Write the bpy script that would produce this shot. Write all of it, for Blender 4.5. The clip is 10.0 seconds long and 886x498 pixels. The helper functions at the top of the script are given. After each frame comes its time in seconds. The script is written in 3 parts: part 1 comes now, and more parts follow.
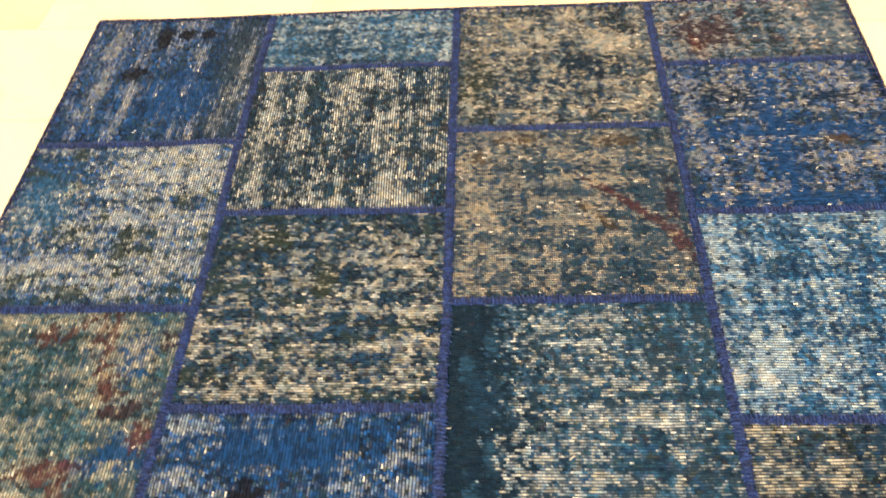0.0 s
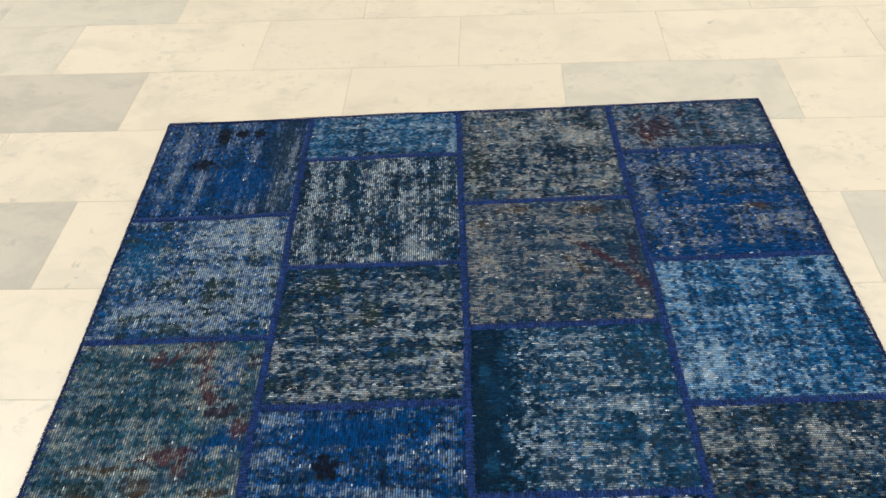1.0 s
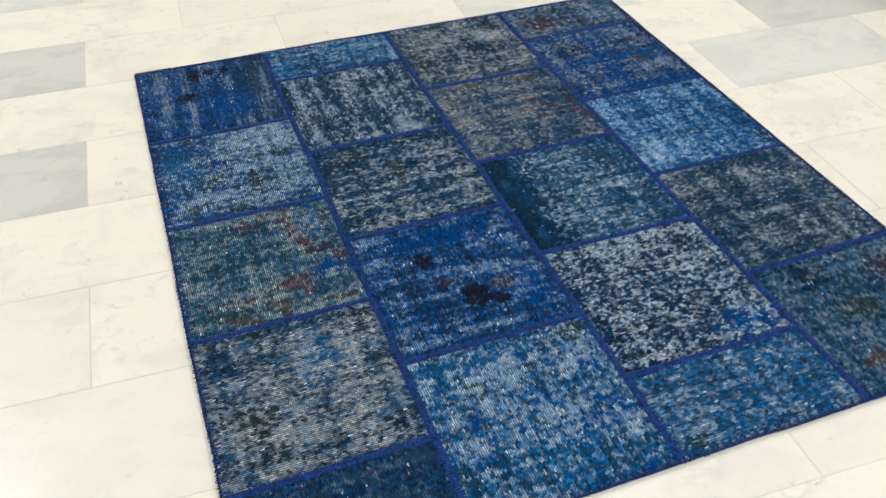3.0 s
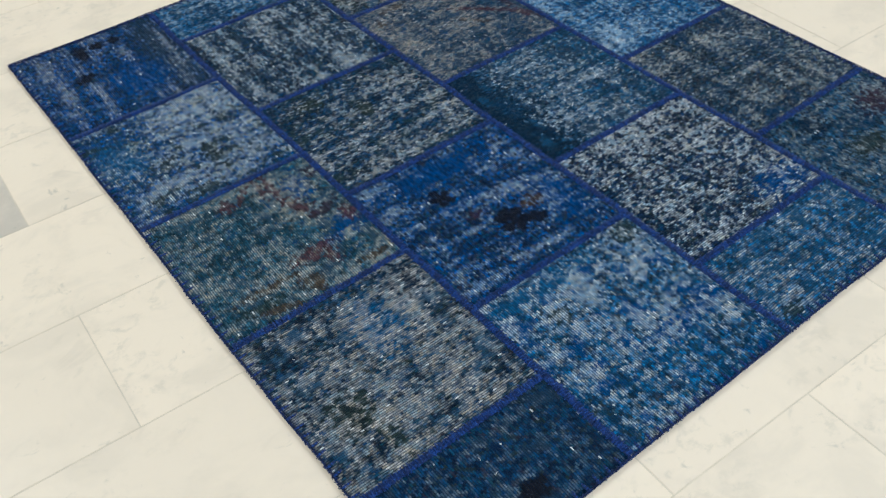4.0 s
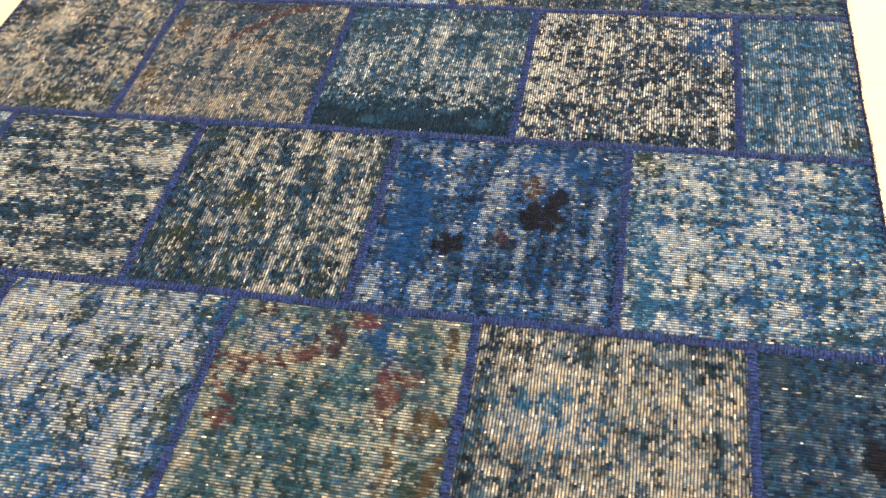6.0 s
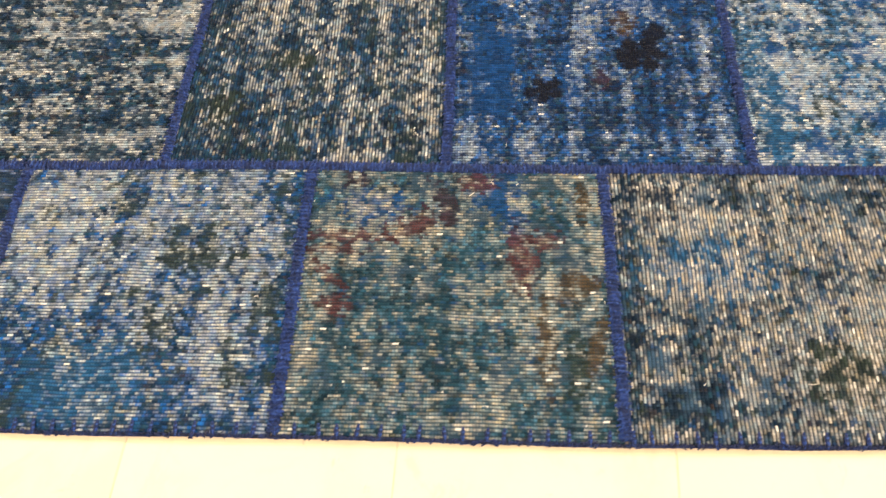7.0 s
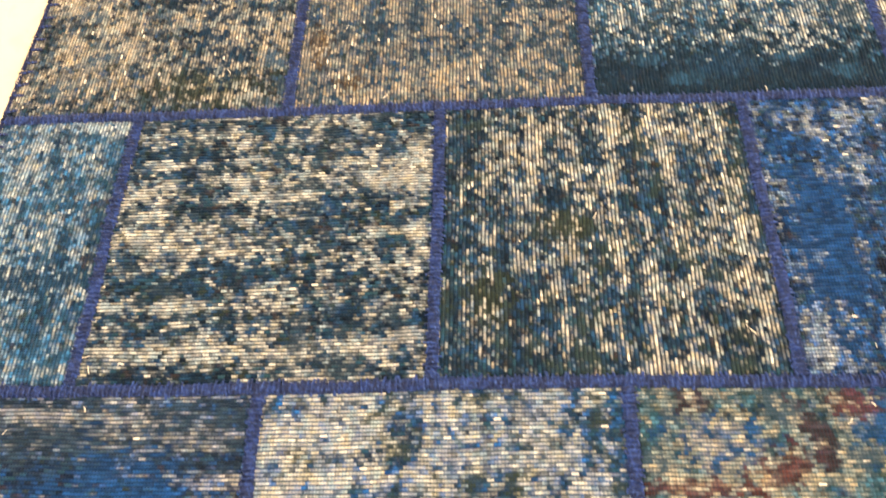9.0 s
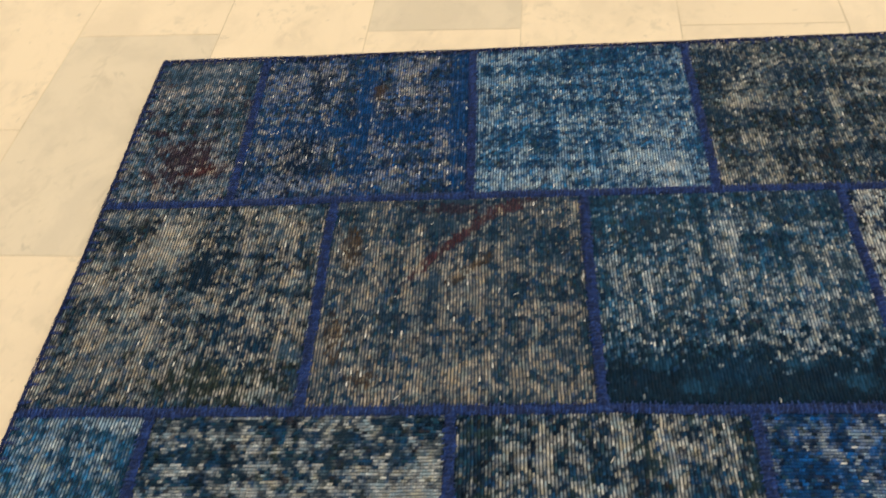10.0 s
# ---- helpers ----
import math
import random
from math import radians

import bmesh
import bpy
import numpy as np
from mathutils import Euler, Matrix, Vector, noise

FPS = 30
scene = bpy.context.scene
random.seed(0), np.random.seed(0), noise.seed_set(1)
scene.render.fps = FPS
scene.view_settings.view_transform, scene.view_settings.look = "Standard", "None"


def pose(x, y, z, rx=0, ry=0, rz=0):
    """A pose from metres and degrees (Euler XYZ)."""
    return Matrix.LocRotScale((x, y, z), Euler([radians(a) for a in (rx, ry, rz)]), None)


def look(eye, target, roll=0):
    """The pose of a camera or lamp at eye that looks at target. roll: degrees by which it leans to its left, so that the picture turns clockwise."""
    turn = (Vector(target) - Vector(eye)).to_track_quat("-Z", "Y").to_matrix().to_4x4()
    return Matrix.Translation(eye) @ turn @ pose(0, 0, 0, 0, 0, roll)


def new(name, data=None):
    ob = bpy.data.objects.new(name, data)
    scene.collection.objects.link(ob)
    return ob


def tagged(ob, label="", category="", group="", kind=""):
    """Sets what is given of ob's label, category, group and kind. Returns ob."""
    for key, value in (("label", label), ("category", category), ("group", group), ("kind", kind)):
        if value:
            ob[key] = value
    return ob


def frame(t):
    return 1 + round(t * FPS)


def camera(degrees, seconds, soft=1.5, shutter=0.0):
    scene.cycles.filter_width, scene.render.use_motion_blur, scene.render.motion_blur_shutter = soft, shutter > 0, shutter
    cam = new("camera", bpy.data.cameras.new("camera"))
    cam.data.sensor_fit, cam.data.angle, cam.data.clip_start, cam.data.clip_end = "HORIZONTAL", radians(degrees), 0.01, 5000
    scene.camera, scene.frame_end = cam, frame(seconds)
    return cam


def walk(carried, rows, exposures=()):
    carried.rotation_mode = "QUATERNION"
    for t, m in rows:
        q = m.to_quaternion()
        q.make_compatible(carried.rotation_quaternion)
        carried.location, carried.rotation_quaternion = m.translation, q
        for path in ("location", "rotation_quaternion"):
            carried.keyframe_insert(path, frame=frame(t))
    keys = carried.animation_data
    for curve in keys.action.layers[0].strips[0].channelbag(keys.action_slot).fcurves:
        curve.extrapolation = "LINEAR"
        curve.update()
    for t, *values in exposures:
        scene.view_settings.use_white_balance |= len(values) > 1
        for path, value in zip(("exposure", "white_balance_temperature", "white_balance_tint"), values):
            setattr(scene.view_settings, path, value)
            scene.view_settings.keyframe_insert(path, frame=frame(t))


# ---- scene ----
cam = camera(53.4, 10.0, soft=1.5, shutter=0.18)
walk(cam, [
    (0, look((0.8840, 0.1625, 1.0854), (0.7747, 1.2208, -0.1096), -5.40)),
    (0.1, look((0.8726, 0.1630, 1.1159), (0.7671, 1.2444, -0.0585), -5.90)),
    (0.2, look((0.8754, 0.1449, 1.1541), (0.7705, 1.2613, 0.0128), -5.85)),
    (0.3, look((0.8469, 0.1123, 1.2052), (0.7737, 1.2530, 0.0857), -3.72)),
    (0.5, look((0.8248, 0.0353, 1.2410), (0.8099, 1.2084, 0.1530), -1.49)),
    (0.7, look((0.8178, -0.0378, 1.2830), (0.8187, 1.1327, 0.1922), -2.50)),
    (1, look((0.8014, -0.2275, 1.3267), (0.7584, 0.9662, 0.2621), -3.58)),
    (1.5, look((0.6457, -0.4481, 1.3697), (0.6736, 0.7920, 0.3590), -1.16)),
    (2, look((0.4296, -0.5427, 1.3644), (0.6502, 0.6737, 0.3487), 0.23)),
    (2.5, look((0.2657, -0.6826, 1.3436), (0.6006, 0.5264, 0.3505), -0.74)),
    (3, look((0.0597, -0.7589, 1.3164), (0.4777, 0.3930, 0.2876), -0.43)),
    (3.2, look((-0.0445, -0.7217, 1.2779), (0.4366, 0.4012, 0.2447), -0.63)),
    (4.3, look((-0.3146, -0.3162, 1.2251), (0.4107, 0.5275, 0.0753), -2.50)),
    (4.5, look((-0.3429, -0.2329, 1.2096), (0.4349, 0.5694, 0.0644), -1.77)),
    (5, look((-0.4587, -0.0099, 1.1850), (0.4385, 0.6339, 0.0272), -5.59)),
    (5.2, look((-0.4674, 0.0622, 1.1794), (0.4505, 0.6754, 0.0213), -9.34)),
    (6.3, look((-0.3646, 0.5394, 1.0507), (0.6316, 0.7422, -0.1847), -6.03)),
    (6.5, look((-0.3731, 0.6071, 1.0258), (0.6011, 0.7726, -0.2325), -5.87)),
    (7, look((-0.3670, 0.7698, 0.9460), (0.5173, 0.8396, -0.3856), -3.13)),
    (7.5, look((-0.2503, 0.9198, 0.8857), (0.5756, 0.9231, -0.4847), -1.73)),
    (8, look((-0.2015, 1.0321, 0.8694), (0.6345, 0.9999, -0.4945), -3.28)),
    (8.5, look((-0.1295, 1.1069, 0.8598), (0.6968, 1.1195, -0.5102), -5.76)),
    (9, look((-0.0056, 1.1330, 0.8776), (0.8703, 1.2385, -0.4572), -7.08)),
    (9.3, look((0.0716, 1.1344, 0.9163), (0.9752, 1.3260, -0.3901), -9.59)),
    (9.5, look((0.0975, 1.1506, 0.9453), (1.0503, 1.3390, -0.3262), -8.02)),
    (9.7, look((0.1054, 1.1654, 0.9565), (1.1273, 1.3247, -0.2643), -6.45)),
    (10, look((0.1696, 1.1156, 1.0068), (1.2434, 1.2526, -0.1714), -6.62)),
], exposures=[
    (0, 1.05, 9480, 15.6), (0.3, 0.3, 7810, 8.2), (0.6, -0.12, 6600, 6), (1, 0, 5470, 6.4), (1.5, 0, 5260, 6.4), (2, 0.03, 5060, 5.8),
    (3, 0.12, 4990, 5.4), (3.2, 0.12, 4990, 5.4), (4.5, -0.2, 5070, 5.4), (5.2, 0.05, 5540, 8.1), (6.3, 1.24, 8970, 17.8), (6.6, 1.24, 8970, 17.8),
    (7, 0.95, 7920, 16.8), (7.5, 0.72, 7270, 15.8), (8, 1.25, 8970, 17.8), (8.5, 1.43, 9350, 16.8), (9, 1.35, 9830, 18.8), (9.5, 0.86, 9440, 17.8),
    (10, -0.1, 6860, 9.4)])

# ---- world and light ----
world = bpy.data.worlds.new("sky")
scene.world = world
world.use_nodes = True
wn = world.node_tree
sky = wn.nodes.new("ShaderNodeTexSky")
sky.sky_type, sky.sun_disc = "NISHITA", False
sky.sun_elevation, sky.sun_rotation = radians(40), radians(200)
wn.nodes["Background"].inputs["Strength"].default_value = 0.1
wn.links.new(sky.outputs["Color"], wn.nodes["Background"].inputs["Color"])

ROOM = (-3.4, 4.4, -3.0, 4.6, 3.0)  # x0, x1, y0, y1, height


def area_lamp(name, m, sx, sy, watts, colour):
    data = bpy.data.lights.new(name, "AREA")
    data.shape, data.size, data.size_y, data.energy, data.color = "RECTANGLE", sx, sy, watts, colour
    ob = new(name, data)
    ob.matrix_world = m
    return ob


# Unseen area lamps without fixtures, added under the ceiling to light the room.
ADDED_LAMPS = [(-1.6, -1.2), (2.4, -1.2), (-1.6, 2.6), (2.4, 2.6)]
for lx, ly in ADDED_LAMPS:
    area_lamp("added_ceiling_lamp", pose(lx, ly, ROOM[4] - 0.075), 1.1, 0.5, 48, (1.0, 0.93, 0.82))
# Added cool fill from an unseen opening in the south wall.
area_lamp("added_opening_light", look((0.5, ROOM[2] - 0.1, 1.4), (0.5, 0, 1.4)), 4.4, 2.2, 40, (0.9, 0.95, 1.0))


# ---- material helpers ----
class Nodes:
    """Short hand for building a node material."""

    def __init__(self, name):
        self.mat = bpy.data.materials.new(name)
        self.mat.use_nodes = True
        self.tree = self.mat.node_tree
        self.bsdf = self.tree.nodes["Principled BSDF"]

    def put(self, socket, value):
        if isinstance(value, bpy.types.NodeSocket):
            self.tree.links.new(value, socket)
        else:
            socket.default_value = value

    def node(self, kind, **inputs):
        n = self.tree.nodes.new("ShaderNode" + kind)
        for key, value in inputs.items():
            self.put(n.inputs[key], value)
        return n

    def coords(self, which="Object", scale=(1, 1, 1), turn=0.0, at=(0, 0, 0)):
        c = self.tree.nodes.new("ShaderNodeTexCoord")
        return self.mapped(c.outputs[which], scale, turn, at)

    def mapped(self, vec, scale=(1, 1, 1), turn=0.0, at=(0, 0, 0)):
        return self.node("Mapping", Vector=vec, Location=at, Rotation=(0, 0, turn), Scale=scale).outputs[0]

    def noise(self, vec, scale, detail=3.0, rough=0.55, distort=0.0):
        return self.node("TexNoise", Vector=vec, Scale=scale, Detail=detail, Roughness=rough, Distortion=distort).outputs["Fac"]

    def ramp(self, fac, a, b, lo=0.0, hi=1.0):
        n = self.tree.nodes.new("ShaderNodeMapRange")
        n.interpolation_type = "SMOOTHSTEP"
        for key, value in (("Value", fac), ("From Min", a), ("From Max", b), ("To Min", lo), ("To Max", hi)):
            self.put(n.inputs[key], value)
        return n.outputs[0]

    def math(self, op, a, b=0.0, c=0.0):
        n = self.tree.nodes.new("ShaderNodeMath")
        n.operation = op
        for k, value in enumerate((a, b, c)):
            self.put(n.inputs[k], value)
        return n.outputs[0]

    def mix(self, fac, a, b):
        n = self.tree.nodes.new("ShaderNodeMix")
        n.data_type = "RGBA"
        for k, value in ((0, fac), (6, a), (7, b)):
            self.put(n.inputs[k], (*value, 1.0) if isinstance(value, tuple) and len(value) == 3 else value)
        return n.outputs[2]

    def bump(self, height, strength=0.5, distance=0.001):
        n = self.node("Bump", Height=height, Strength=strength, Distance=distance)
        self.tree.links.new(n.outputs[0], self.bsdf.inputs["Normal"])

    def done(self, colour, rough=0.6, spec=0.5, sheen=0.0):
        self.put(self.bsdf.inputs["Base Color"], (*colour, 1.0) if isinstance(colour, tuple) else colour)
        self.put(self.bsdf.inputs["Roughness"], rough)
        self.put(self.bsdf.inputs["Specular IOR Level"], spec)
        self.put(self.bsdf.inputs["Sheen Weight"], sheen)
        return self.mat


def marble(name, tint, grey, vein):
    n = Nodes(name)
    info = n.tree.nodes.new("ShaderNodeObjectInfo")
    shift = n.node("CombineXYZ", X=n.math("MULTIPLY", info.outputs["Random"], 37.0), Y=n.math("MULTIPLY", info.outputs["Random"], 91.0))
    v = n.tree.nodes.new("ShaderNodeVectorMath")
    n.put(v.inputs[0], n.coords())
    n.put(v.inputs[1], shift.outputs[0])
    vec = v.outputs[0]
    cloud = n.noise(n.mapped(vec, (1, 1.35, 1), 0.5), 4.5, 5, 0.62, 0.4)
    fine = n.noise(vec, 45, 4, 0.6)
    streak = n.noise(n.mapped(vec, (1, 1.8, 1), 0.35), 3.5, 5, 0.6, 1.0)
    veins = n.math("MULTIPLY", n.ramp(n.math("ABSOLUTE", n.math("SUBTRACT", streak, 0.5)), 0.0, 0.05, 1.0, 0.0), n.ramp(n.noise(vec, 7, 2), 0.52, 0.68))
    pits = n.ramp(n.noise(vec, 24, 4, 0.72, 0.6), 0.61, 0.74)
    base = n.mix(n.ramp(cloud, 0.44, 0.64), tint, grey)
    base = n.mix(n.math("MULTIPLY", veins, n.math("MULTIPLY", cloud, vein)), base, (0.34, 0.30, 0.24))
    base = n.mix(n.math("MULTIPLY", pits, 0.5), base, (0.33, 0.31, 0.25))
    lumps = n.math("MULTIPLY", n.ramp(n.noise(n.mapped(vec, (1, 1.2, 1), 0.4, (5, 2, 0)), 30, 4, 0.65, 0.4), 0.50, 0.68), n.ramp(n.noise(n.mapped(vec, (1, 1, 1), 0, (1, 8, 0)), 3.2, 2), 0.46, 0.62))
    base = n.mix(n.math("MULTIPLY", lumps, 0.36), base, (0.45, 0.41, 0.32))
    tone = n.ramp(info.outputs["Random"], 0.2, 1.0, 0.0, 0.45)
    base = n.mix(n.math("ADD", n.math("MULTIPLY", fine, 0.08), tone), base, grey)
    n.bump(n.math("ADD", fine, n.math("MULTIPLY", pits, -1.0)), 0.08, 0.0006)
    return n.done(base, n.ramp(cloud, 0.3, 0.8, 0.32, 0.5), 0.45)


MARBLE = marble("marble_cream", (0.80, 0.685, 0.52), (0.715, 0.615, 0.47), 0.3)
MARBLE_GREY = marble("marble_grey", (0.60, 0.53, 0.422), (0.515, 0.456, 0.366), 0.5)
MARBLE_BUFF = marble("marble_buff", (0.70, 0.62, 0.49), (0.61, 0.545, 0.435), 0.6)


def plain(name, colour, rough=0.6, grain=40.0, spread=0.12, spec=0.4):
    n = Nodes(name)
    vec = n.coords()
    fac = n.math("MULTIPLY", n.math("ADD", n.noise(vec, grain), n.noise(vec, grain / 9)), 0.5)
    dark = tuple(c * (1 - spread * 2) for c in colour)
    n.bump(n.noise(vec, grain * 4), 0.15, 0.001)
    return n.done(n.mix(n.ramp(fac, 0.3, 0.7), dark, colour), rough, spec)


GROUT = plain("grout", (0.70, 0.61, 0.46), 0.9, 25)
WALL = plain("wall_paint", (0.78, 0.75, 0.70), 0.8, 25, 0.03)
CEILING = plain("ceiling_paint", (0.80, 0.79, 0.76), 0.9, 20, 0.02)


# ---- mesh helpers ----
def mesh_of(name, verts, faces, material, smooth=False):
    me = bpy.data.meshes.new(name)
    me.from_pydata([tuple(map(float, v)) for v in verts], [], faces)
    me.materials.append(material)
    if smooth:
        me.polygons.foreach_set("use_smooth", [True] * len(me.polygons))
    me.update()
    return me


def child(name, mesh, parent, m=None, label=""):
    ob = new(name, mesh)
    ob.parent = parent
    if m is not None:
        ob.matrix_basis = m
    return tagged(ob, label)


def box(name, x0, x1, y0, y1, z0, z1, material, bevel=0.0):
    bm = bmesh.new()
    bmesh.ops.create_cube(bm, size=1.0)
    bmesh.ops.transform(bm, verts=bm.verts, matrix=Matrix.Translation(((x0 + x1) / 2, (y0 + y1) / 2, (z0 + z1) / 2)) @ Matrix.Diagonal((x1 - x0, y1 - y0, z1 - z0, 1)))
    if bevel:
        bmesh.ops.bevel(bm, geom=bm.edges[:], offset=bevel, segments=2, affect="EDGES")
    me = bpy.data.meshes.new(name)
    bm.to_mesh(me)
    bm.free()
    me.materials.append(material)
    return me


# ---- room ----
X0, X1, Y0, Y1, HIGH = ROOM
floor = tagged(new("floor", box("floor", X0 - 0.5, X1 + 0.5, Y0 - 0.5, Y1 + 0.5, -0.15, -0.0006, GROUT)), "floor of cream marble tiles laid in running bond", "floor", kind="structure")
for wname, dims in (("wall_west", (X0 - 0.5, X0, Y0, Y1)), ("wall_east", (X1, X1 + 0.5, Y0, Y1)), ("wall_north", (X0 - 0.5, X1 + 0.5, Y1, Y1 + 0.5))):
    tagged(new(wname, box(wname, *dims, 0.0, HIGH, WALL)), "plain off-white painted wall", "wall", kind="structure")
# This wall is never seen; its opening is made up to let light in.
south = tagged(new("wall_south"), "plain off-white wall, unseen, with a wide opening added for light", "wall", kind="structure")
WX0, WX1, WZ0, WZ1 = -1.8, 2.8, 0.3, 2.6
for dims in ((X0 - 0.5, WX0, Y0 - 0.5, Y0, 0.0, HIGH), (WX1, X1 + 0.5, Y0 - 0.5, Y0, 0.0, HIGH), (WX0, WX1, Y0 - 0.5, Y0, 0.0, WZ0), (WX0, WX1, Y0 - 0.5, Y0, WZ1, HIGH)):
    child("wall_piece", box("wall_piece", *dims, WALL), south)
tagged(new("ceiling", box("ceiling", X0 - 0.5, X1 + 0.5, Y0 - 0.5, Y1 + 0.5, HIGH, HIGH + 0.15, CEILING)), "plain white ceiling", "ceiling", kind="structure")

# ---- the rug ----
RW, RL = 1.6, 1.810     # width and length
SEAM = 0.0140           # width of the sewn strips
RIB = 0.0046            # pitch of the woven ribs


def lie(x, y):
    """The rug's slight unevenness: its edges and seams wander by a few millimetres."""
    return x + 0.004 * noise.noise((x * 2.3, y * 2.3, 7.0)), y + 0.004 * noise.noise((x * 2.3, y * 2.3, 1.0))


KNOT = 0.0074           # pitch of the knots along a rib


def fabric(name, w, h, dark, mid, light, tint=None, wear=0.5, run="y", grain=(1.0, 1.0), seed=0.0, marks=(), hatch=0.25, contrast=1.0, plaid=(1.0, 1.0)):
    """A worn, overdyed weave: ribs that run along x or y, knots of dark pile, pale bare threads on the crests, and marks of dye or wear.
    marks: (u, v, radius u, radius v, what[, turn]), in parts of the patch; what is a colour, or an amount of wear added; turn in degrees."""
    n = Nodes(name)
    own = n.coords("UV")
    sep = n.node("SeparateXYZ", Vector=own)
    across = sep.outputs["X" if run == "y" else "Y"]
    along = sep.outputs["Y" if run == "y" else "X"]
    turns = n.math("DIVIDE", across, RIB)
    index = n.math("FLOOR", turns)
    part_of = n.math("SUBTRACT", turns, index)
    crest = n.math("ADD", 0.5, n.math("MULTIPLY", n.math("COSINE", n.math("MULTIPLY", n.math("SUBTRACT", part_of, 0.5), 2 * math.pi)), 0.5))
    beats = n.math("ADD", n.math("DIVIDE", along, KNOT), n.math("MULTIPLY", index, 0.5))
    beat = n.math("FLOOR", beats)
    beat_part = n.math("SUBTRACT", beats, beat)
    stepped = n.math("MULTIPLY", n.math("ADD", index, n.math("MULTIPLY", part_of, 0.35)), RIB)
    stepped2 = n.math("SUBTRACT", along, n.math("MULTIPLY", n.math("SUBTRACT", beat_part, 0.5), KNOT * 0.55))
    pair = (stepped, stepped2) if run == "y" else (stepped2, stepped)
    grid = n.node("CombineXYZ", X=pair[0], Y=pair[1], Z=seed * 0.37).outputs[0]
    cell = n.node("TexWhiteNoise", Vector=n.node("CombineXYZ", X=index, Y=beat, Z=seed).outputs[0])
    lot = n.node("SeparateColor", Color=cell.outputs["Color"])
    knots = n.math("ADD", 0.5, n.math("MULTIPLY", n.math("COSINE", n.math("MULTIPLY", along, 2 * math.pi / 0.0036)), 0.5))

    def swing(fac, amount):
        return n.math("MULTIPLY", n.math("SUBTRACT", fac, 0.5), amount)

    def drift(scale, at, detail=2):
        return n.noise(n.mapped(grid, (1, 1, 1), 0, at), scale, detail, 0.6)

    blotch = n.noise(n.mapped(grid, (grain[0], grain[1], 1)), 62, 2, 0.55, 0.5)
    clump = n.noise(n.mapped(grid, (grain[0] ** 0.5, grain[1] ** 0.5, 1), 0, (3.0, 7.0, 0)), 105, 2, 0.6, 0.5)
    large = n.noise(n.mapped(grid, (grain[0] ** 0.5, grain[1] ** 0.5, 1)), 13, 2, 0.5)
    dash = n.noise(n.mapped(grid, (1, 0.26, 1) if run == "y" else (0.26, 1, 1)), 210, 2, 0.6)
    shade = n.noise(own, 26, 3, 0.6)
    warp = n.noise(n.mapped(grid, (1, 0.10, 1), 0, (0.7, 0, 0)), 42, 2, 0.6)
    weft = n.noise(n.mapped(grid, (0.10, 1, 1), 0, (0, 0.9, 0)), 42, 2, 0.6)
    worn = n.math("ADD", swing(blotch, 3.6 * contrast), swing(large, 1.9 * contrast))
    worn = n.math("ADD", worn, swing(clump, 4.0 * contrast))
    worn = n.math("ADD", worn, n.math("ADD", swing(warp, 2.2 * plaid[0]), swing(weft, 2.2 * plaid[1])))
    worn = n.math("ADD", worn, n.math("ADD", swing(dash, 1.5), swing(cell.outputs["Value"], 0.5)))
    rich = tuple(c * 2.3 for c in mid)
    base = n.mix(n.ramp(n.math("ADD", n.math("MULTIPLY", shade, 0.4), n.math("ADD", n.math("MULTIPLY", dash, 0.35), n.math("MULTIPLY", lot.outputs[0], 0.25))), 0.38, 0.62), dark, mid)
    base = n.mix(n.ramp(drift(100, (7.0, 4.0, 0)), 0.48, 0.66), base, rich)
    base = n.mix(n.ramp(n.math("ADD", n.math("MULTIPLY", weft, 0.5), n.math("MULTIPLY", warp, 0.5)), 0.40, 0.50, 0.7, 0.0), base, tuple(c * 0.45 for c in dark))
    base = n.mix(n.ramp(drift(95, (1.0, 9.0, 0)), 0.52, 0.66, 0.0, 0.85), base, tuple(c * 0.3 for c in dark))
    base = n.mix(n.ramp(drift(75, (11.0, 3.0, 0)), 0.57, 0.68, 0.0, 0.45), base, (0.050, 0.029, 0.018))
    base = n.mix(n.ramp(drift(60, (5.0, 13.0, 0)), 0.56, 0.68, 0.0, 0.75), base, (0.006, 0.050, 0.150))
    base = n.mix(n.ramp(drift(82, (15.0, 1.0, 0)), 0.56, 0.66, 0.0, 0.55), base, (0.022, 0.034, 0.016))
    base = n.mix(n.ramp(lot.outputs[1], 0.80, 0.95, 0.0, 0.55), base, (0.012, 0.070, 0.120))
    if tint:
        base = n.mix(n.ramp(n.noise(n.mapped(grid, (1, 1, 1), 0.3, (2.0, 5.0, 0)), 24, 3, 0.6), 0.52, 0.66, 0.0, 0.85), base, tint)
    ragged = n.math("ADD", n.math("ADD", swing(blotch, 1.3), swing(clump, 1.0)), n.math("ADD", swing(dash, 0.8), swing(lot.outputs[2], 0.3)))
    for u, v, ru, rv, what, *turn in marks:
        a = radians(-turn[0]) if turn else 0.0
        px, py = (u - 0.5) * w, (v - 0.5) * h
        local = n.mapped(own, (1, 1, 1), a, (-px * math.cos(a) + py * math.sin(a), -px * math.sin(a) - py * math.cos(a), 0))
        d = n.tree.nodes.new("ShaderNodeVectorMath")
        d.operation = "LENGTH"
        n.put(d.inputs[0], n.mapped(local, (1 / (ru * w), 1 / (rv * h), 0)))
        if isinstance(what, tuple):
            far = n.math("ADD", d.outputs["Value"], n.math("MULTIPLY", ragged, 0.9 if what == BLACK else 1.7))
            inside = n.ramp(far, 0.6, 1.15, 0.95 if what == BLACK else 0.85, 0.0)
            base = n.mix(inside, base, n.mix(n.ramp(dash, 0.38, 0.62), tuple(c * 0.5 for c in what), tuple(c * 1.3 for c in what)))
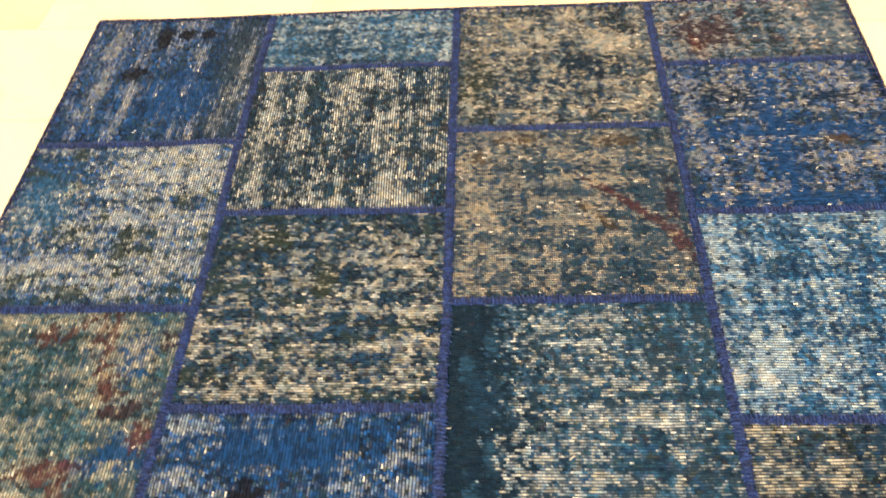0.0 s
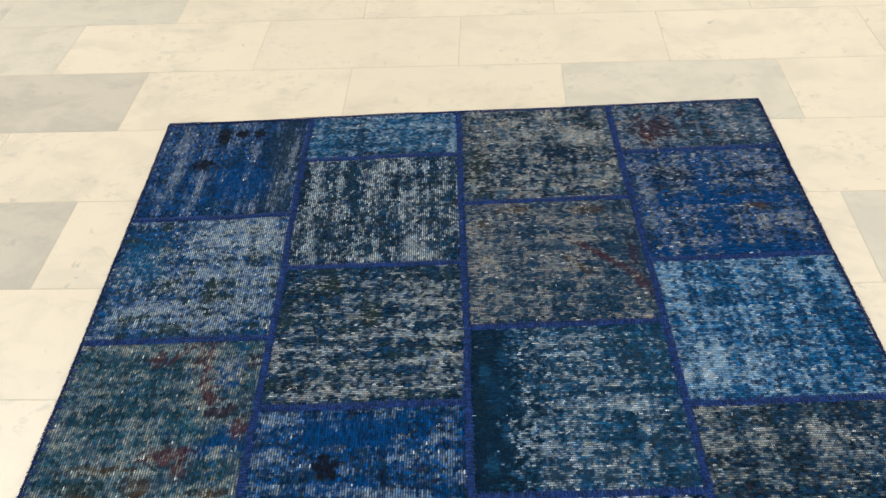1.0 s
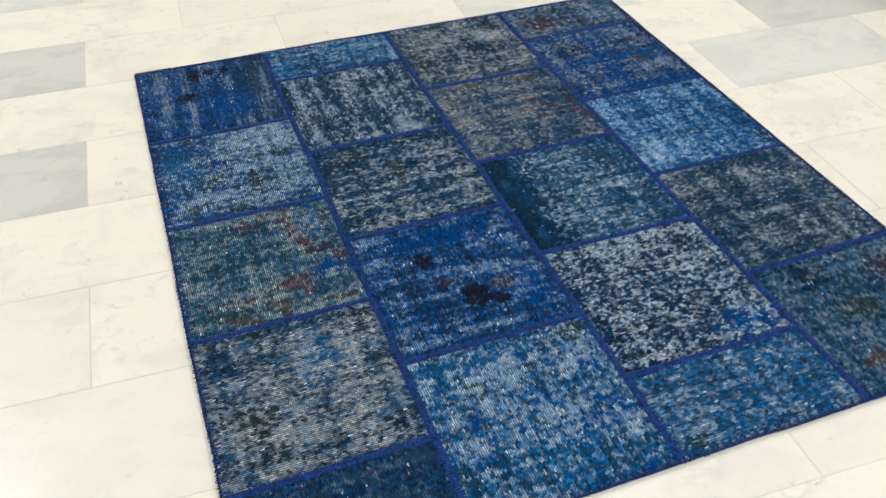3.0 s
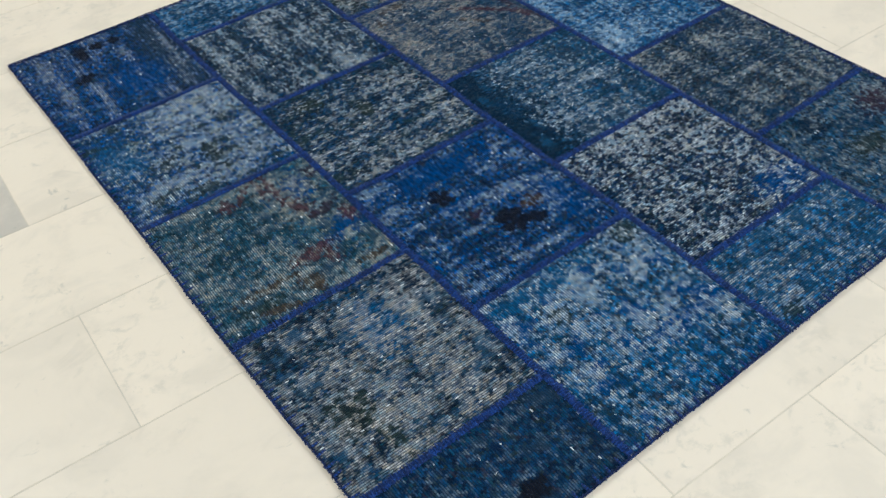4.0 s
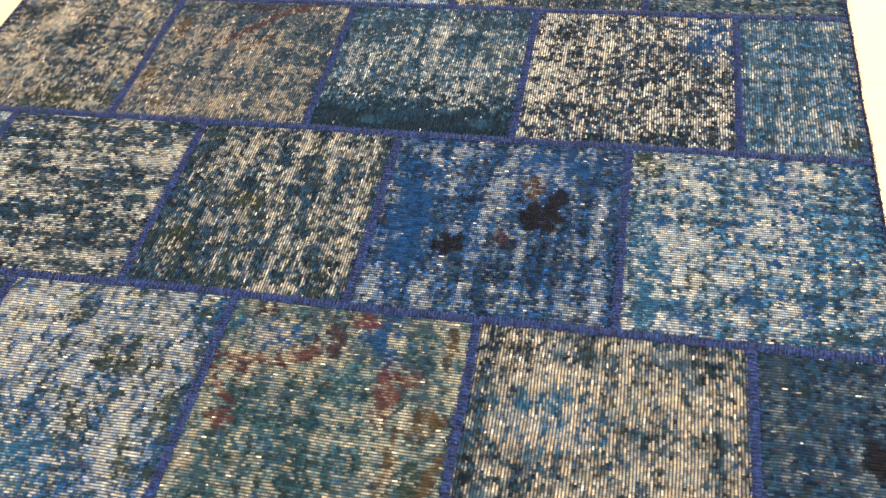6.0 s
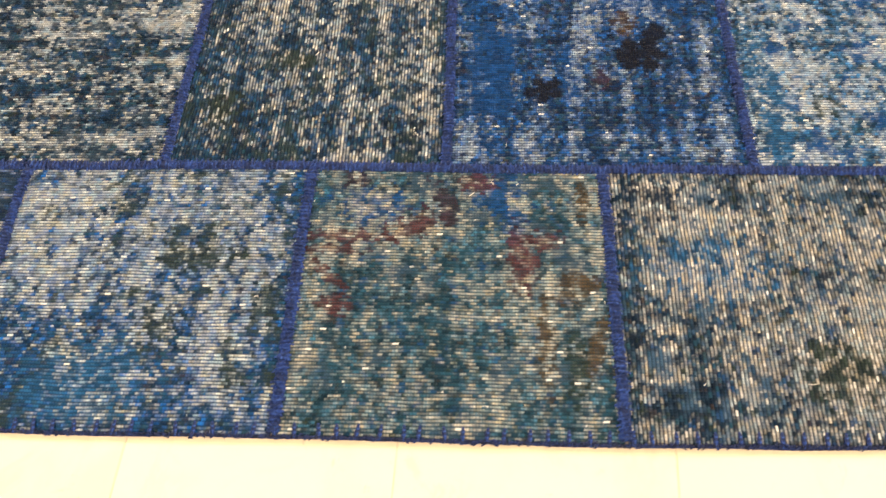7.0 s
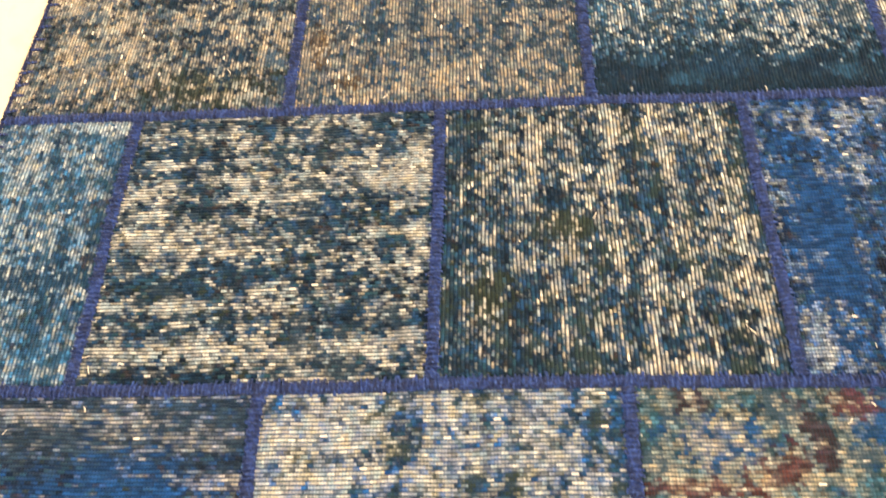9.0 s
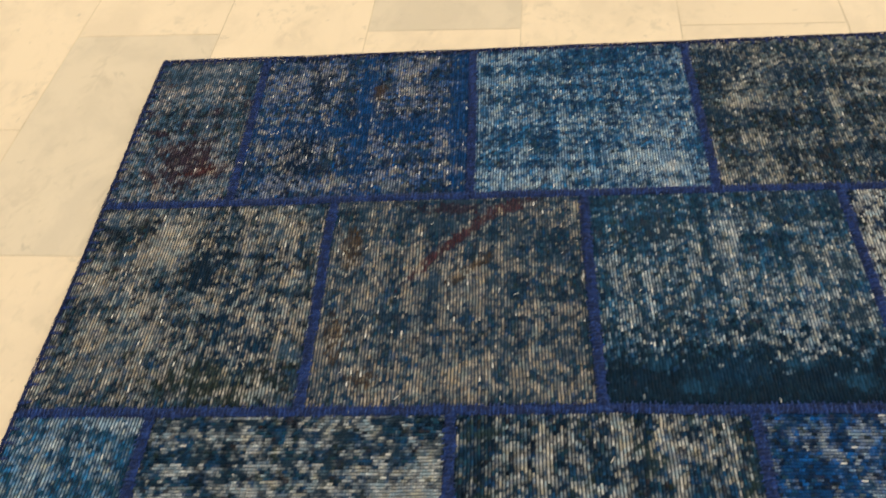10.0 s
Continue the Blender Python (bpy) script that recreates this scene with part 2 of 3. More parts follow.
            if max(what) < 0.08:
                worn = n.math("SUBTRACT", worn, n.math("MULTIPLY", inside, 2.2 if what == BLACK else 0.3))
        else:
            worn = n.math("ADD", worn, n.ramp(n.math("ADD", d.outputs["Value"], n.math("MULTIPLY", ragged, 0.35)), 0.2, 1.35, what, 0.0))
    cut = (0.515 - wear) * 2.3 + 0.13
    bare = n.ramp(worn, n.math("SUBTRACT", cut, 0.75), n.math("ADD", cut, 1.0))
    bare = n.math("MULTIPLY", bare, n.ramp(lot.outputs[1], 0.0, 0.5, 0.72, 1.0))
    threads = n.mix(n.ramp(n.math("ADD", n.math("MULTIPLY", drift(230, (3.0, 1.0, 0)), 0.75), n.math("MULTIPLY", lot.outputs[2], 0.25)), 0.36, 0.64), tuple(c * 0.70 for c in light), tuple(min(0.80, c * 1.55) for c in light))
    warm, cool = (light[0] * 1.10, light[1] * 1.0, light[2] * 0.80), (light[0] * 0.72, light[1] * 0.98, light[2] * 1.18)
    threads = n.mix(n.ramp(drift(70, (6.0, 6.0, 0)), 0.48, 0.62, 0.0, 0.85), threads, warm)
    threads = n.mix(n.ramp(drift(80, (2.0, 8.0, 0)), 0.50, 0.62, 0.0, 0.85), threads, cool)
    threads = n.mix(n.ramp(drift(90, (9.0, 2.0, 0)), 0.58, 0.66, 0.0, 0.6), threads, (light[0] * 0.85, light[1] * 0.72, light[2] * 0.60))
    threads = n.mix(n.ramp(drift(46, (8.0, 12.0, 0), 3), 0.44, 0.64, 0.0, 0.55), threads, tuple(0.28 * a + 1.3 * b for a, b in zip(light, mid)))
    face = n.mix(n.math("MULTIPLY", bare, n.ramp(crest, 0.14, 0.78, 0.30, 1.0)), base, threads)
    # Grooves between ribs, and gaps between knots, are darkened in the base colour.
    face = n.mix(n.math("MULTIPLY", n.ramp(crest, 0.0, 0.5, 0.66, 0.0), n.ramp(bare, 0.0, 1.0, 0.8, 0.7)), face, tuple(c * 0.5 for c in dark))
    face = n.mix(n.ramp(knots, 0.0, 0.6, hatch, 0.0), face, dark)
    # Sparse white knots on the crests: specular glints painted into the base colour.
    painted_glint = n.math("MULTIPLY", n.ramp(lot.outputs[0], 0.989, 0.994), n.ramp(bare, 0.15, 0.4))
    face = n.mix(n.math("MULTIPLY", painted_glint, n.ramp(crest, 0.3, 0.6)), face, (0.62, 0.63, 0.62))
    height = n.math("ADD", n.math("MULTIPLY", crest, 0.5), n.math("ADD", n.math("MULTIPLY", knots, hatch), n.math("ADD", n.math("MULTIPLY", dash, 0.6), n.math("MULTIPLY", bare, -0.7))))
    n.bump(height, 0.8, 0.0016)
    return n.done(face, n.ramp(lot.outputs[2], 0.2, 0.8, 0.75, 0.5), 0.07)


NAVY, BLUE, AZURE = (0.003, 0.015, 0.048), (0.001, 0.048, 0.185), (0.010, 0.082, 0.20)
INK, TEAL, SEA = (0.002, 0.013, 0.033), (0.004, 0.028, 0.070), (0.010, 0.055, 0.118)
SLATE, STEEL = (0.015, 0.036, 0.064), (0.032, 0.080, 0.145)
BEIGE, PALE = (0.38, 0.38, 0.355), (0.43, 0.465, 0.485)
RUST, WINE, OCHRE, OLIVE = (0.074, 0.024, 0.025), (0.036, 0.018, 0.028), (0.068, 0.041, 0.014), (0.020, 0.032, 0.024)
BLACK = (0.006, 0.005, 0.005)
SAGE = (0.025, 0.056, 0.096)
DEEP = (0.001, 0.008, 0.019)

SX = (0.0, 0.3915, 0.7935, 1.198, RW)   # the edges of the four columns
BORDERS = {  # borders between patches, from the far edge down, for each column
    "A": (RL, 1.399, 1.004, 0.606, 0.210, 0.0),
    "B": (RL, 1.617, 1.212, 0.819, 0.403, 0.0),
    "C": (RL, 1.415, 1.012, 0.612, 0.214, 0.0),
    "D": (RL, 1.597, 1.194, 0.797, 0.393, 0.0)}

rug = tagged(new("patchwork_rug"), "overdyed blue patchwork rug of twenty sewn patches on marble", "rug")


def cloth(name, x0, x1, y0, y1, material, seed, run):
    """A woven slab about the patch's middle: real ribs on an uneven top, and a skirt that goes down to the floor.
    Its UV map is in metres, straight along the ribs, which themselves waver a little."""
    mx, my = lie((x0 + x1) / 2, (y0 + y1) / 2)
    w, h = x1 - x0, y1 - y0
    wide, long = (w, h) if run == "y" else (h, w)
    na, nl = int(wide / RIB) * 4, max(4, int(long / 0.009))
    verts, faces, uv = [], [], []
    for j in range(nl + 1):
        for i in range(na + 1):
            across, along = (i / na - 0.5) * wide, (j / nl - 0.5) * long
            u, v = (across, along) if run == "y" else (along, across)
            edge = min(i // 4, (na - i) // 4, j, nl - j)
            waver = 0.0022 * noise.noise((u * 13 + seed, v * 13, 2.0)) if edge > 2 else 0.0
            px, py = (u + waver, v) if run == "y" else (u, v + waver)
            x, y = lie((x0 + x1) / 2 + px, (y0 + y1) / 2 + py)
            rib = -0.5 * math.cos(2 * math.pi * across / RIB)
            z = 0.0056 + 0.0011 * noise.noise((x * 9, y * 9, seed)) + 0.0005 * noise.noise((x * 55, y * 55, seed + 3.0)) + 0.0009 * rib
            verts.append((x - mx, y - my, z - (0.0016, 0.0005)[edge] if edge < 2 else z))
            uv.append((u, v))
    at = lambda i, j: j * (na + 1) + i
    for j in range(nl):
        for i in range(na):
            q = (at(i, j), at(i + 1, j), at(i + 1, j + 1), at(i, j + 1))
            faces.append(q if run == "y" else q[::-1])
    rim = [at(i, 0) for i in range(na)] + [at(na, j) for j in range(nl)] + [at(i, nl) for i in range(na, 0, -1)] + [at(0, j) for j in range(nl, 0, -1)]
    low = len(verts)
    verts += [(verts[k][0], verts[k][1], 0.0004) for k in rim]
    uv += [uv[k] for k in rim]
    for k in range(len(rim)):
        k2 = (k + 1) % len(rim)
        q = (rim[k], low + k, low + k2, rim[k2])
        faces.append(q if run == "y" else q[::-1])
    me = mesh_of(name, verts, faces, material, True)
    layer = me.uv_layers.new(name="weave")
    index = np.zeros(len(me.loops), dtype=np.int32)
    me.loops.foreach_get("vertex_index", index)
    layer.data.foreach_set("uv", np.array(uv, dtype=np.float32)[index].ravel())
    return me, pose(mx, my, 0)


def star(u, v, r, petals):
    """A small dyed flower: a heart and a ring of petals."""
    ring = [(u + r * math.cos(a), v + r * math.sin(a), r * 0.62, r * 0.62, BLACK) for a in (0.5 + 2 * math.pi * i / petals for i in range(petals))]
    return [(u, v, r * 0.85, r * 0.85, BLACK)] + ring


def patch(col, k, label, **look_of):
    c = "ABCD".index(col)
    x0, x1, y1, y0 = SX[c] + 0.002, SX[c + 1] - 0.002, BORDERS[col][k] - 0.002, BORDERS[col][k + 1] + 0.002
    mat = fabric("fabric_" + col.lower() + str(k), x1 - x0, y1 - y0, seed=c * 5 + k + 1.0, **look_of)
    mesh, m = cloth("patch", x0, x1, y0, y1, mat, c * 5.0 + k, look_of["run"])
    child("patch", mesh, rug, m, label)


patch("A", 0, "deep blue patch with two black spots", dark=NAVY, mid=BLUE, light=(0.29, 0.31, 0.33), wear=0.32, contrast=0.7, run="y", grain=(1.6, 0.5), plaid=(2.2, 0.6), marks=(
    (0.14, 0.6, 0.05, 0.6, 0.40), (0.35, 0.65, 0.04, 0.5, 0.50), (0.90, 0.5, 0.10, 0.8, 0.35), (0.88, 0.5, 0.12, 0.9, SLATE), (0.76, 0.2, 0.035, 0.3, 0.6), (0.42, 0.83, 0.05, 0.10, BLACK), (0.54, 0.86, 0.06, 0.05, BLACK), (0.66, 0.86, 0.05, 0.05, BLACK), (0.32, 0.53, 0.055, 0.06, BLACK), (0.38, 0.55, 0.03, 0.03, BLACK), (0.62, 0.35, 0.2, 0.2, BLUE), (0.62, 0.35, 0.2, 0.25, -0.5)))
patch("A", 1, "pale ice-blue worn patch with dark bands", dark=TEAL, mid=BLUE, light=(0.39, 0.43, 0.44), tint=OLIVE, wear=0.535, run="y", grain=(0.9, 1.1), plaid=(0.8, 1.1), marks=(
    (0.78, 0.72, 0.36, 0.36, 0.45), (0.3, 0.18, 0.5, 0.10, 0.35), (0.8, 0.2, 0.3, 0.2, 0.2), (0.14, 0.82, 0.24, 0.10, -0.6), (0.12, 0.96, 0.25, 0.04, 0.5), (0.08, 0.45, 0.26, 0.7, -0.45), (0.5, 0.34, 0.3, 0.05, -0.3), (0.5, 0.02, 0.7, 0.05, -0.35), (0.35, 0.42, 0.09, 0.06, OLIVE), (0.42, 0.08, 0.09, 0.05, OLIVE), (0.62, 0.32, 0.05, 0.14, OLIVE), (0.15, 0.6, 0.14, 0.2, AZURE)))
patch("A", 2, "teal patch with rust-red blotches and bare threads", dark=(0.007, 0.034, 0.058), mid=(0.014, 0.062, 0.105), contrast=0.75, light=(0.39, 0.375, 0.325), tint=SAGE, wear=0.475, run="y", hatch=0.3, plaid=(0.7, 1.2), marks=(
    (0.90, 0.36, 0.10, 0.09, BLUE), (0.83, 0.78, 0.08, 0.12, BLUE), (0.78, 0.30, 0.08, 0.05, BLUE),
    (0.71, 0.86, 0.025, 0.15, RUST), (0.65, 0.90, 0.022, 0.11, RUST), (0.57, 0.92, 0.10, 0.022, RUST, 45), (0.44, 0.87, 0.045, 0.05, RUST), (0.75, 0.64, 0.055, 0.10, RUST, 20), (0.84, 0.53, 0.10, 0.035, WINE, 20), (0.94, 0.42, 0.04, 0.07, RUST),
    (0.62, 0.28, 0.12, 0.045, RUST), (0.70, 0.20, 0.04, 0.06, RUST), (0.95, 0.84, 0.04, 0.05, WINE), (0.86, 0.07, 0.07, 0.022, OCHRE), (0.52, 0.11, 0.05, 0.07, OCHRE, 35), (0.34, 0.21, 0.16, 0.026, OCHRE), (0.30, 0.06, 0.12, 0.03, OCHRE, -20), (0.25, 0.12, 0.14, 0.03, OLIVE)))
patch("A", 3, "grey worn patch with bare beige threads", dark=INK, mid=SLATE, light=(0.405, 0.39, 0.36), tint=STEEL, wear=0.55, run="x", grain=(0.9, 1.1), marks=(
    (0.85, 0.78, 0.16, 0.25, 0.2), (0.5, 0.92, 0.6, 0.05, -0.2), (0.35, 0.30, 0.3, 0.3, 0.12), (0.30, 0.25, 0.04, 0.2, OLIVE), (0.22, 0.35, 0.1, 0.12, OLIVE), (0.6, 0.70, 0.12, 0.2, AZURE), (0.88, 0.86, 0.08, 0.12, INK), (0.15, 0.65, 0.12, 0.3, -0.2)))
patch("A", 4, "dark navy patch with faint flecks", dark=NAVY, mid=TEAL, light=(0.14, 0.17, 0.20), tint=SLATE, wear=0.30, run="y", marks=((0.6, 0.25, 0.08, 0.12, BLACK), (0.85, 0.6, 0.1, 0.3, 0.15)))

patch("B", 0, "bright teal-blue patch with pale flecks", dark=TEAL, mid=AZURE, light=(0.37, 0.43, 0.48), tint=SEA, wear=0.42, run="x", marks=(
    (0.85, 0.6, 0.16, 0.35, 0.35), (0.35, 0.5, 0.06, 0.5, TEAL), (0.5, 0.85, 0.5, 0.1, -0.2)))
patch("B", 1, "dark teal patch with ragged pale stripes", dark=INK, mid=TEAL, light=PALE, tint=SLATE, wear=0.425, run="y", grain=(1.15, 0.85), contrast=1.2, plaid=(1.9, 0.5), marks=(
    (0.10, 0.45, 0.06, 0.6, 0.35), (0.27, 0.5, 0.045, 0.6, 0.30), (0.45, 0.5, 0.045, 0.5, 0.25), (0.72, 0.6, 0.14, 0.4, 0.12), (0.5, 0.05, 0.6, 0.05, 0.4), (0.18, 0.55, 0.03, 0.5, -0.35), (0.36, 0.5, 0.03, 0.6, -0.25), (0.85, 0.8, 0.12, 0.3, -0.15), (0.03, 0.5, 0.025, 0.7, -0.3)))
patch("B", 2, "blackish green patch with pale bands", dark=INK, mid=TEAL, light=(0.44, 0.45, 0.44), tint=(0.016, 0.034, 0.036), wear=0.40, run="x", grain=(0.9, 1.1), contrast=1.2, plaid=(0.7, 1.3), marks=(
    (0.5, 0.10, 0.55, 0.05, 0.45), (0.5, 0.19, 0.6, 0.03, -0.4), (0.55, 0.27, 0.5, 0.035, 0.25), (0.5, 0.46, 0.6, 0.015, 0.45), (0.80, 0.68, 0.12, 0.16, 0.5), (0.88, 0.3, 0.06, 0.4, 0.2), (0.12, 0.85, 0.25, 0.2, -0.3), (0.5, 0.96, 0.6, 0.04, -0.4), (0.5, 0.015, 0.6, 0.025, -0.4), (0.25, 0.85, 0.10, 0.06, OLIVE), (0.5, 0.60, 0.05, 0.08, OLIVE)))
patch("B", 3, "vivid blue patch with two black flowers", dark=NAVY, mid=BLUE, light=(0.33, 0.39, 0.44), wear=0.315, contrast=0.85, run="y", grain=(0.8, 1.2), hatch=0.4, plaid=(0.7, 1.6), marks=(
    (0.88, 0.88, 0.12, 0.05, 0.25), (0.45, 0.86, 0.5, 0.13, -0.45), (0.72, 0.52, 0.24, 0.06, 0.5), (0.18, 0.45, 0.16, 0.10, 0.45), (0.6, 0.97, 0.4, 0.02, 0.25), (0.15, 0.15, 0.2, 0.08, 0.35), (0.10, 0.5, 0.12, 0.6, 0.25), (0.45, 0.85, 0.32, 0.10, BLUE), (0.40, 0.83, 0.24, 0.08, -0.3), (0.45, 0.56, 0.16, 0.04, BLUE), (0.85, 0.3, 0.12, 0.2, BLUE),
    *star(0.36, 0.666, 0.045, 5), *star(0.545, 0.315, 0.062, 6), (0.66, 0.25, 0.05, 0.045, BLACK), (0.58, 0.30, 0.17, 0.15, -0.4), (0.70, 0.36, 0.07, 0.04, OCHRE), (0.42, 0.46, 0.06, 0.04, WINE)))
patch("B", 4, "very pale worn patch with blue showing through", dark=TEAL, mid=AZURE, light=(0.42, 0.455, 0.47), tint=BLUE, wear=0.49, contrast=1.1, run="y", grain=(0.95, 1.1), marks=(
    (0.25, 0.90, 0.28, 0.05, -0.8), (0.25, 0.90, 0.28, 0.05, AZURE), (0.5, 0.985, 0.5, 0.015, 0.4), (0.42, 0.76, 0.3, 0.10, 0.5), (0.85, 0.75, 0.14, 0.10, 0.3), (0.62, 0.60, 0.2, 0.025, -0.5), (0.9, 0.92, 0.10, 0.08, OLIVE), (0.5, 0.15, 0.5, 0.2, -0.3), (0.28, 0.72, 0.05, 0.05, OLIVE), (0.75, 0.35, 0.25, 0.05, BLUE)))

patch("C", 0, "grey-brown patch with a beige band", dark=INK, mid=SLATE, light=(0.41, 0.385, 0.345), tint=STEEL, wear=0.51, run="x", marks=(
    (0.55, 0.72, 0.45, 0.10, 0.40), (0.85, 0.62, 0.15, 0.14, 0.45), (0.65, 0.47, 0.14, 0.07, INK), (0.65, 0.47, 0.14, 0.08, -0.5), (0.3, 0.55, 0.3, 0.05, -0.3), (0.7, 0.2, 0.35, 0.06, 0.25), (0.12, 0.3, 0.10, 0.2, OLIVE), (0.35, 0.25, 0.2, 0.12, TEAL)))
patch("C", 1, "grey-teal patch with tan and rust dye", dark=TEAL, mid=SLATE, light=(0.39, 0.35, 0.295), tint=SAGE, wear=0.49, run="x", hatch=0.5, marks=(
    (0.15, 0.7, 0.16, 0.4, 0.15), (0.68, 0.58, 0.16, 0.022, RUST, -40), (0.82, 0.44, 0.15, 0.025, RUST, -45), (0.93, 0.52, 0.03, 0.12, WINE), (0.93, 0.30, 0.03, 0.10, RUST, 15), (0.60, 0.45, 0.12, 0.02, OCHRE, -50), (0.30, 0.92, 0.10, 0.04, OCHRE), (0.72, 0.9, 0.1, 0.04, OCHRE), (0.12, 0.80, 0.05, 0.05, OCHRE), (0.6, 0.15, 0.4, 0.1, -0.15), (0.85, 0.3, 0.2, 0.3, -0.15)))
patch("C", 2, "dark teal patch with one plain unworn side", dark=TEAL, mid=SEA, light=PALE, tint=SLATE, wear=0.37, contrast=1.2, run="x", marks=(
    (0.0, 0.42, 0.25, 3.0, DEEP), (0.0, 0.42, 0.26, 1.2, -1.8), (0.14, 0.55, 0.05, 0.12, TEAL), (0.13, 0.25, 0.05, 0.08, INK), (0.10, 0.15, 0.035, 0.05, SEA), (0.18, 0.32, 0.03, 0.06, SEA), (0.08, 0.68, 0.03, 0.07, SEA), (0.17, 0.80, 0.03, 0.05, SEA), (0.65, 0.45, 0.35, 0.05, 0.55), (0.55, 0.8, 0.09, 0.25, 0.35), (0.65, 0.18, 0.35, 0.14, 0.25), (0.35, 0.68, 0.07, 0.06, 0.4), (0.85, 0.72, 0.16, 0.18, -0.25), (0.62, 0.94, 0.4, 0.04, -0.3)))
patch("C", 3, "navy patch with dense white zigzag wear", dark=INK, mid=NAVY, light=(0.49, 0.52, 0.535), wear=0.50, run="x", grain=(0.95, 1.1), contrast=1.6, marks=(
    (0.5, 0.90, 0.55, 0.06, 0.4), (0.5, 0.78, 0.6, 0.025, -0.4), (0.4, 0.66, 0.5, 0.022, -0.4), (0.6, 0.72, 0.4, 0.025, 0.35), (0.5, 0.05, 0.5, 0.05, 0.2), (0.82, 0.12, 0.2, 0.12, BLUE), (0.82, 0.12, 0.2, 0.12, -0.3)))
patch("C", 4, "teal-blue patch with small pale flecks", dark=TEAL, mid=AZURE, light=BEIGE, tint=SEA, wear=0.385, run="x", marks=((0.10, 0.12, 0.07, 0.06, OLIVE), (0.75, 0.75, 0.2, 0.2, -0.2), (0.15, 0.3, 0.1, 0.5, 0.25), (0.7, 0.3, 0.3, 0.12, 0.2)))

patch("D", 0, "dull red-brown patch fading to blue", dark=INK, mid=STEEL, light=(0.34, 0.31, 0.30), tint=WINE, wear=0.42, run="x", marks=((0.25, 0.45, 0.16, 0.25, WINE), (0.2, 0.3, 0.02, 0.2, RUST, 20), (0.45, 0.75, 0.02, 0.14, WINE, -15), (0.85, 0.6, 0.15, 0.5, 0.25), (0.9, 0.5, 0.14, 0.6, STEEL)))
patch("D", 1, "navy patch with faint plaid and brown spots", dark=NAVY, mid=BLUE, light=(0.36, 0.35, 0.33), tint=SLATE, wear=0.40, run="x", hatch=0.4, marks=(
    (0.5, 0.48, 0.7, 0.05, BLUE), (0.5, 0.48, 0.7, 0.05, -0.6), (0.45, 0.5, 0.06, 0.7, BLUE), (0.45, 0.5, 0.06, 0.7, -0.5), (0.5, 0.04, 0.7, 0.06, BLUE), (0.5, 0.04, 0.7, 0.06, -0.6), (0.70, 0.42, 0.06, 0.03, OCHRE), (0.25, 0.75, 0.16, 0.08, INK), (0.78, 0.72, 0.12, 0.05, INK), (0.85, 0.6, 0.1, 0.4, 0.2), (0.1, 0.4, 0.1, 0.5, 0.25)))
patch("D", 2, "bright blue patch with frosty white flecks", dark=(0.002, 0.030, 0.100), mid=AZURE, light=(0.35, 0.45, 0.55), wear=0.45, run="x", contrast=1.15, plaid=(1.5, 0.7), grain=(1.1, 1.0), marks=(
    (0.10, 0.5, 0.14, 0.6, 0.35), (0.20, 0.15, 0.2, 0.10, 0.50), (0.03, 0.17, 0.035, 0.04, PALE), (0.14, 0.16, 0.035, 0.035, PALE), (0.8, 0.4, 0.25, 0.4, -0.25), (0.33, 0.45, 0.03, 0.5, -0.35)))
patch("D", 3, "charcoal patch with a beige worn band", dark=INK, mid=SLATE, light=BEIGE, tint=TEAL, wear=0.42, run="x", grain=(0.9, 1.15), marks=((0.55, 0.22, 0.5, 0.12, 0.38), (0.5, 0.80, 0.5, 0.10, 0.12), (0.3, 0.5, 0.4, 0.06, -0.25), (0.85, 0.85, 0.2, 0.1, TEAL), (0.5, 0.95, 0.6, 0.04, -0.4)))
patch("D", 4, "dark teal patch with wine-red and olive blots", dark=INK, mid=SEA, light=(0.24, 0.26, 0.26), tint=TEAL, wear=0.43, run="y", marks=((0.8, 0.75, 0.14, 0.12, WINE), (0.9, 0.4, 0.06, 0.12, RUST), (0.4, 0.55, 0.16, 0.08, OLIVE), (0.25, 0.2, 0.09, 0.06, OCHRE), (0.3, 0.85, 0.1, 0.1, INK), (0.15, 0.85, 0.1, 0.14, 0.2)))


def yarn(name, colour, pale):
    n = Nodes(name)
    vec = n.coords()
    fac = n.noise(vec, 260, 2, 0.65)
    base = n.mix(n.ramp(n.noise(vec, 90, 3), 0.40, 0.62), tuple(c * 0.4 for c in colour), colour)
    base = n.mix(n.ramp(fac, 0.54, 0.70, 0.0, 0.75), base, pale)
    base = n.mix(n.ramp(n.noise(vec, 420, 2), 0.50, 0.40, 0.0, 0.7), base, tuple(c * 0.25 for c in colour))
    n.bump(n.noise(vec, 330, 2), 0.9, 0.002)
    return n.done(base, 0.6, 0.25)


SEAM_MAT = yarn("seam_yarn", (0.007, 0.034, 0.175), (0.026, 0.090, 0.33))
STITCH_MAT = yarn("stitch_yarn", (0.011, 0.050, 0.235), (0.040, 0.110, 0.38))
BIND_MAT = yarn("binding_yarn", (0.009, 0.026, 0.115), (0.025, 0.062, 0.25))


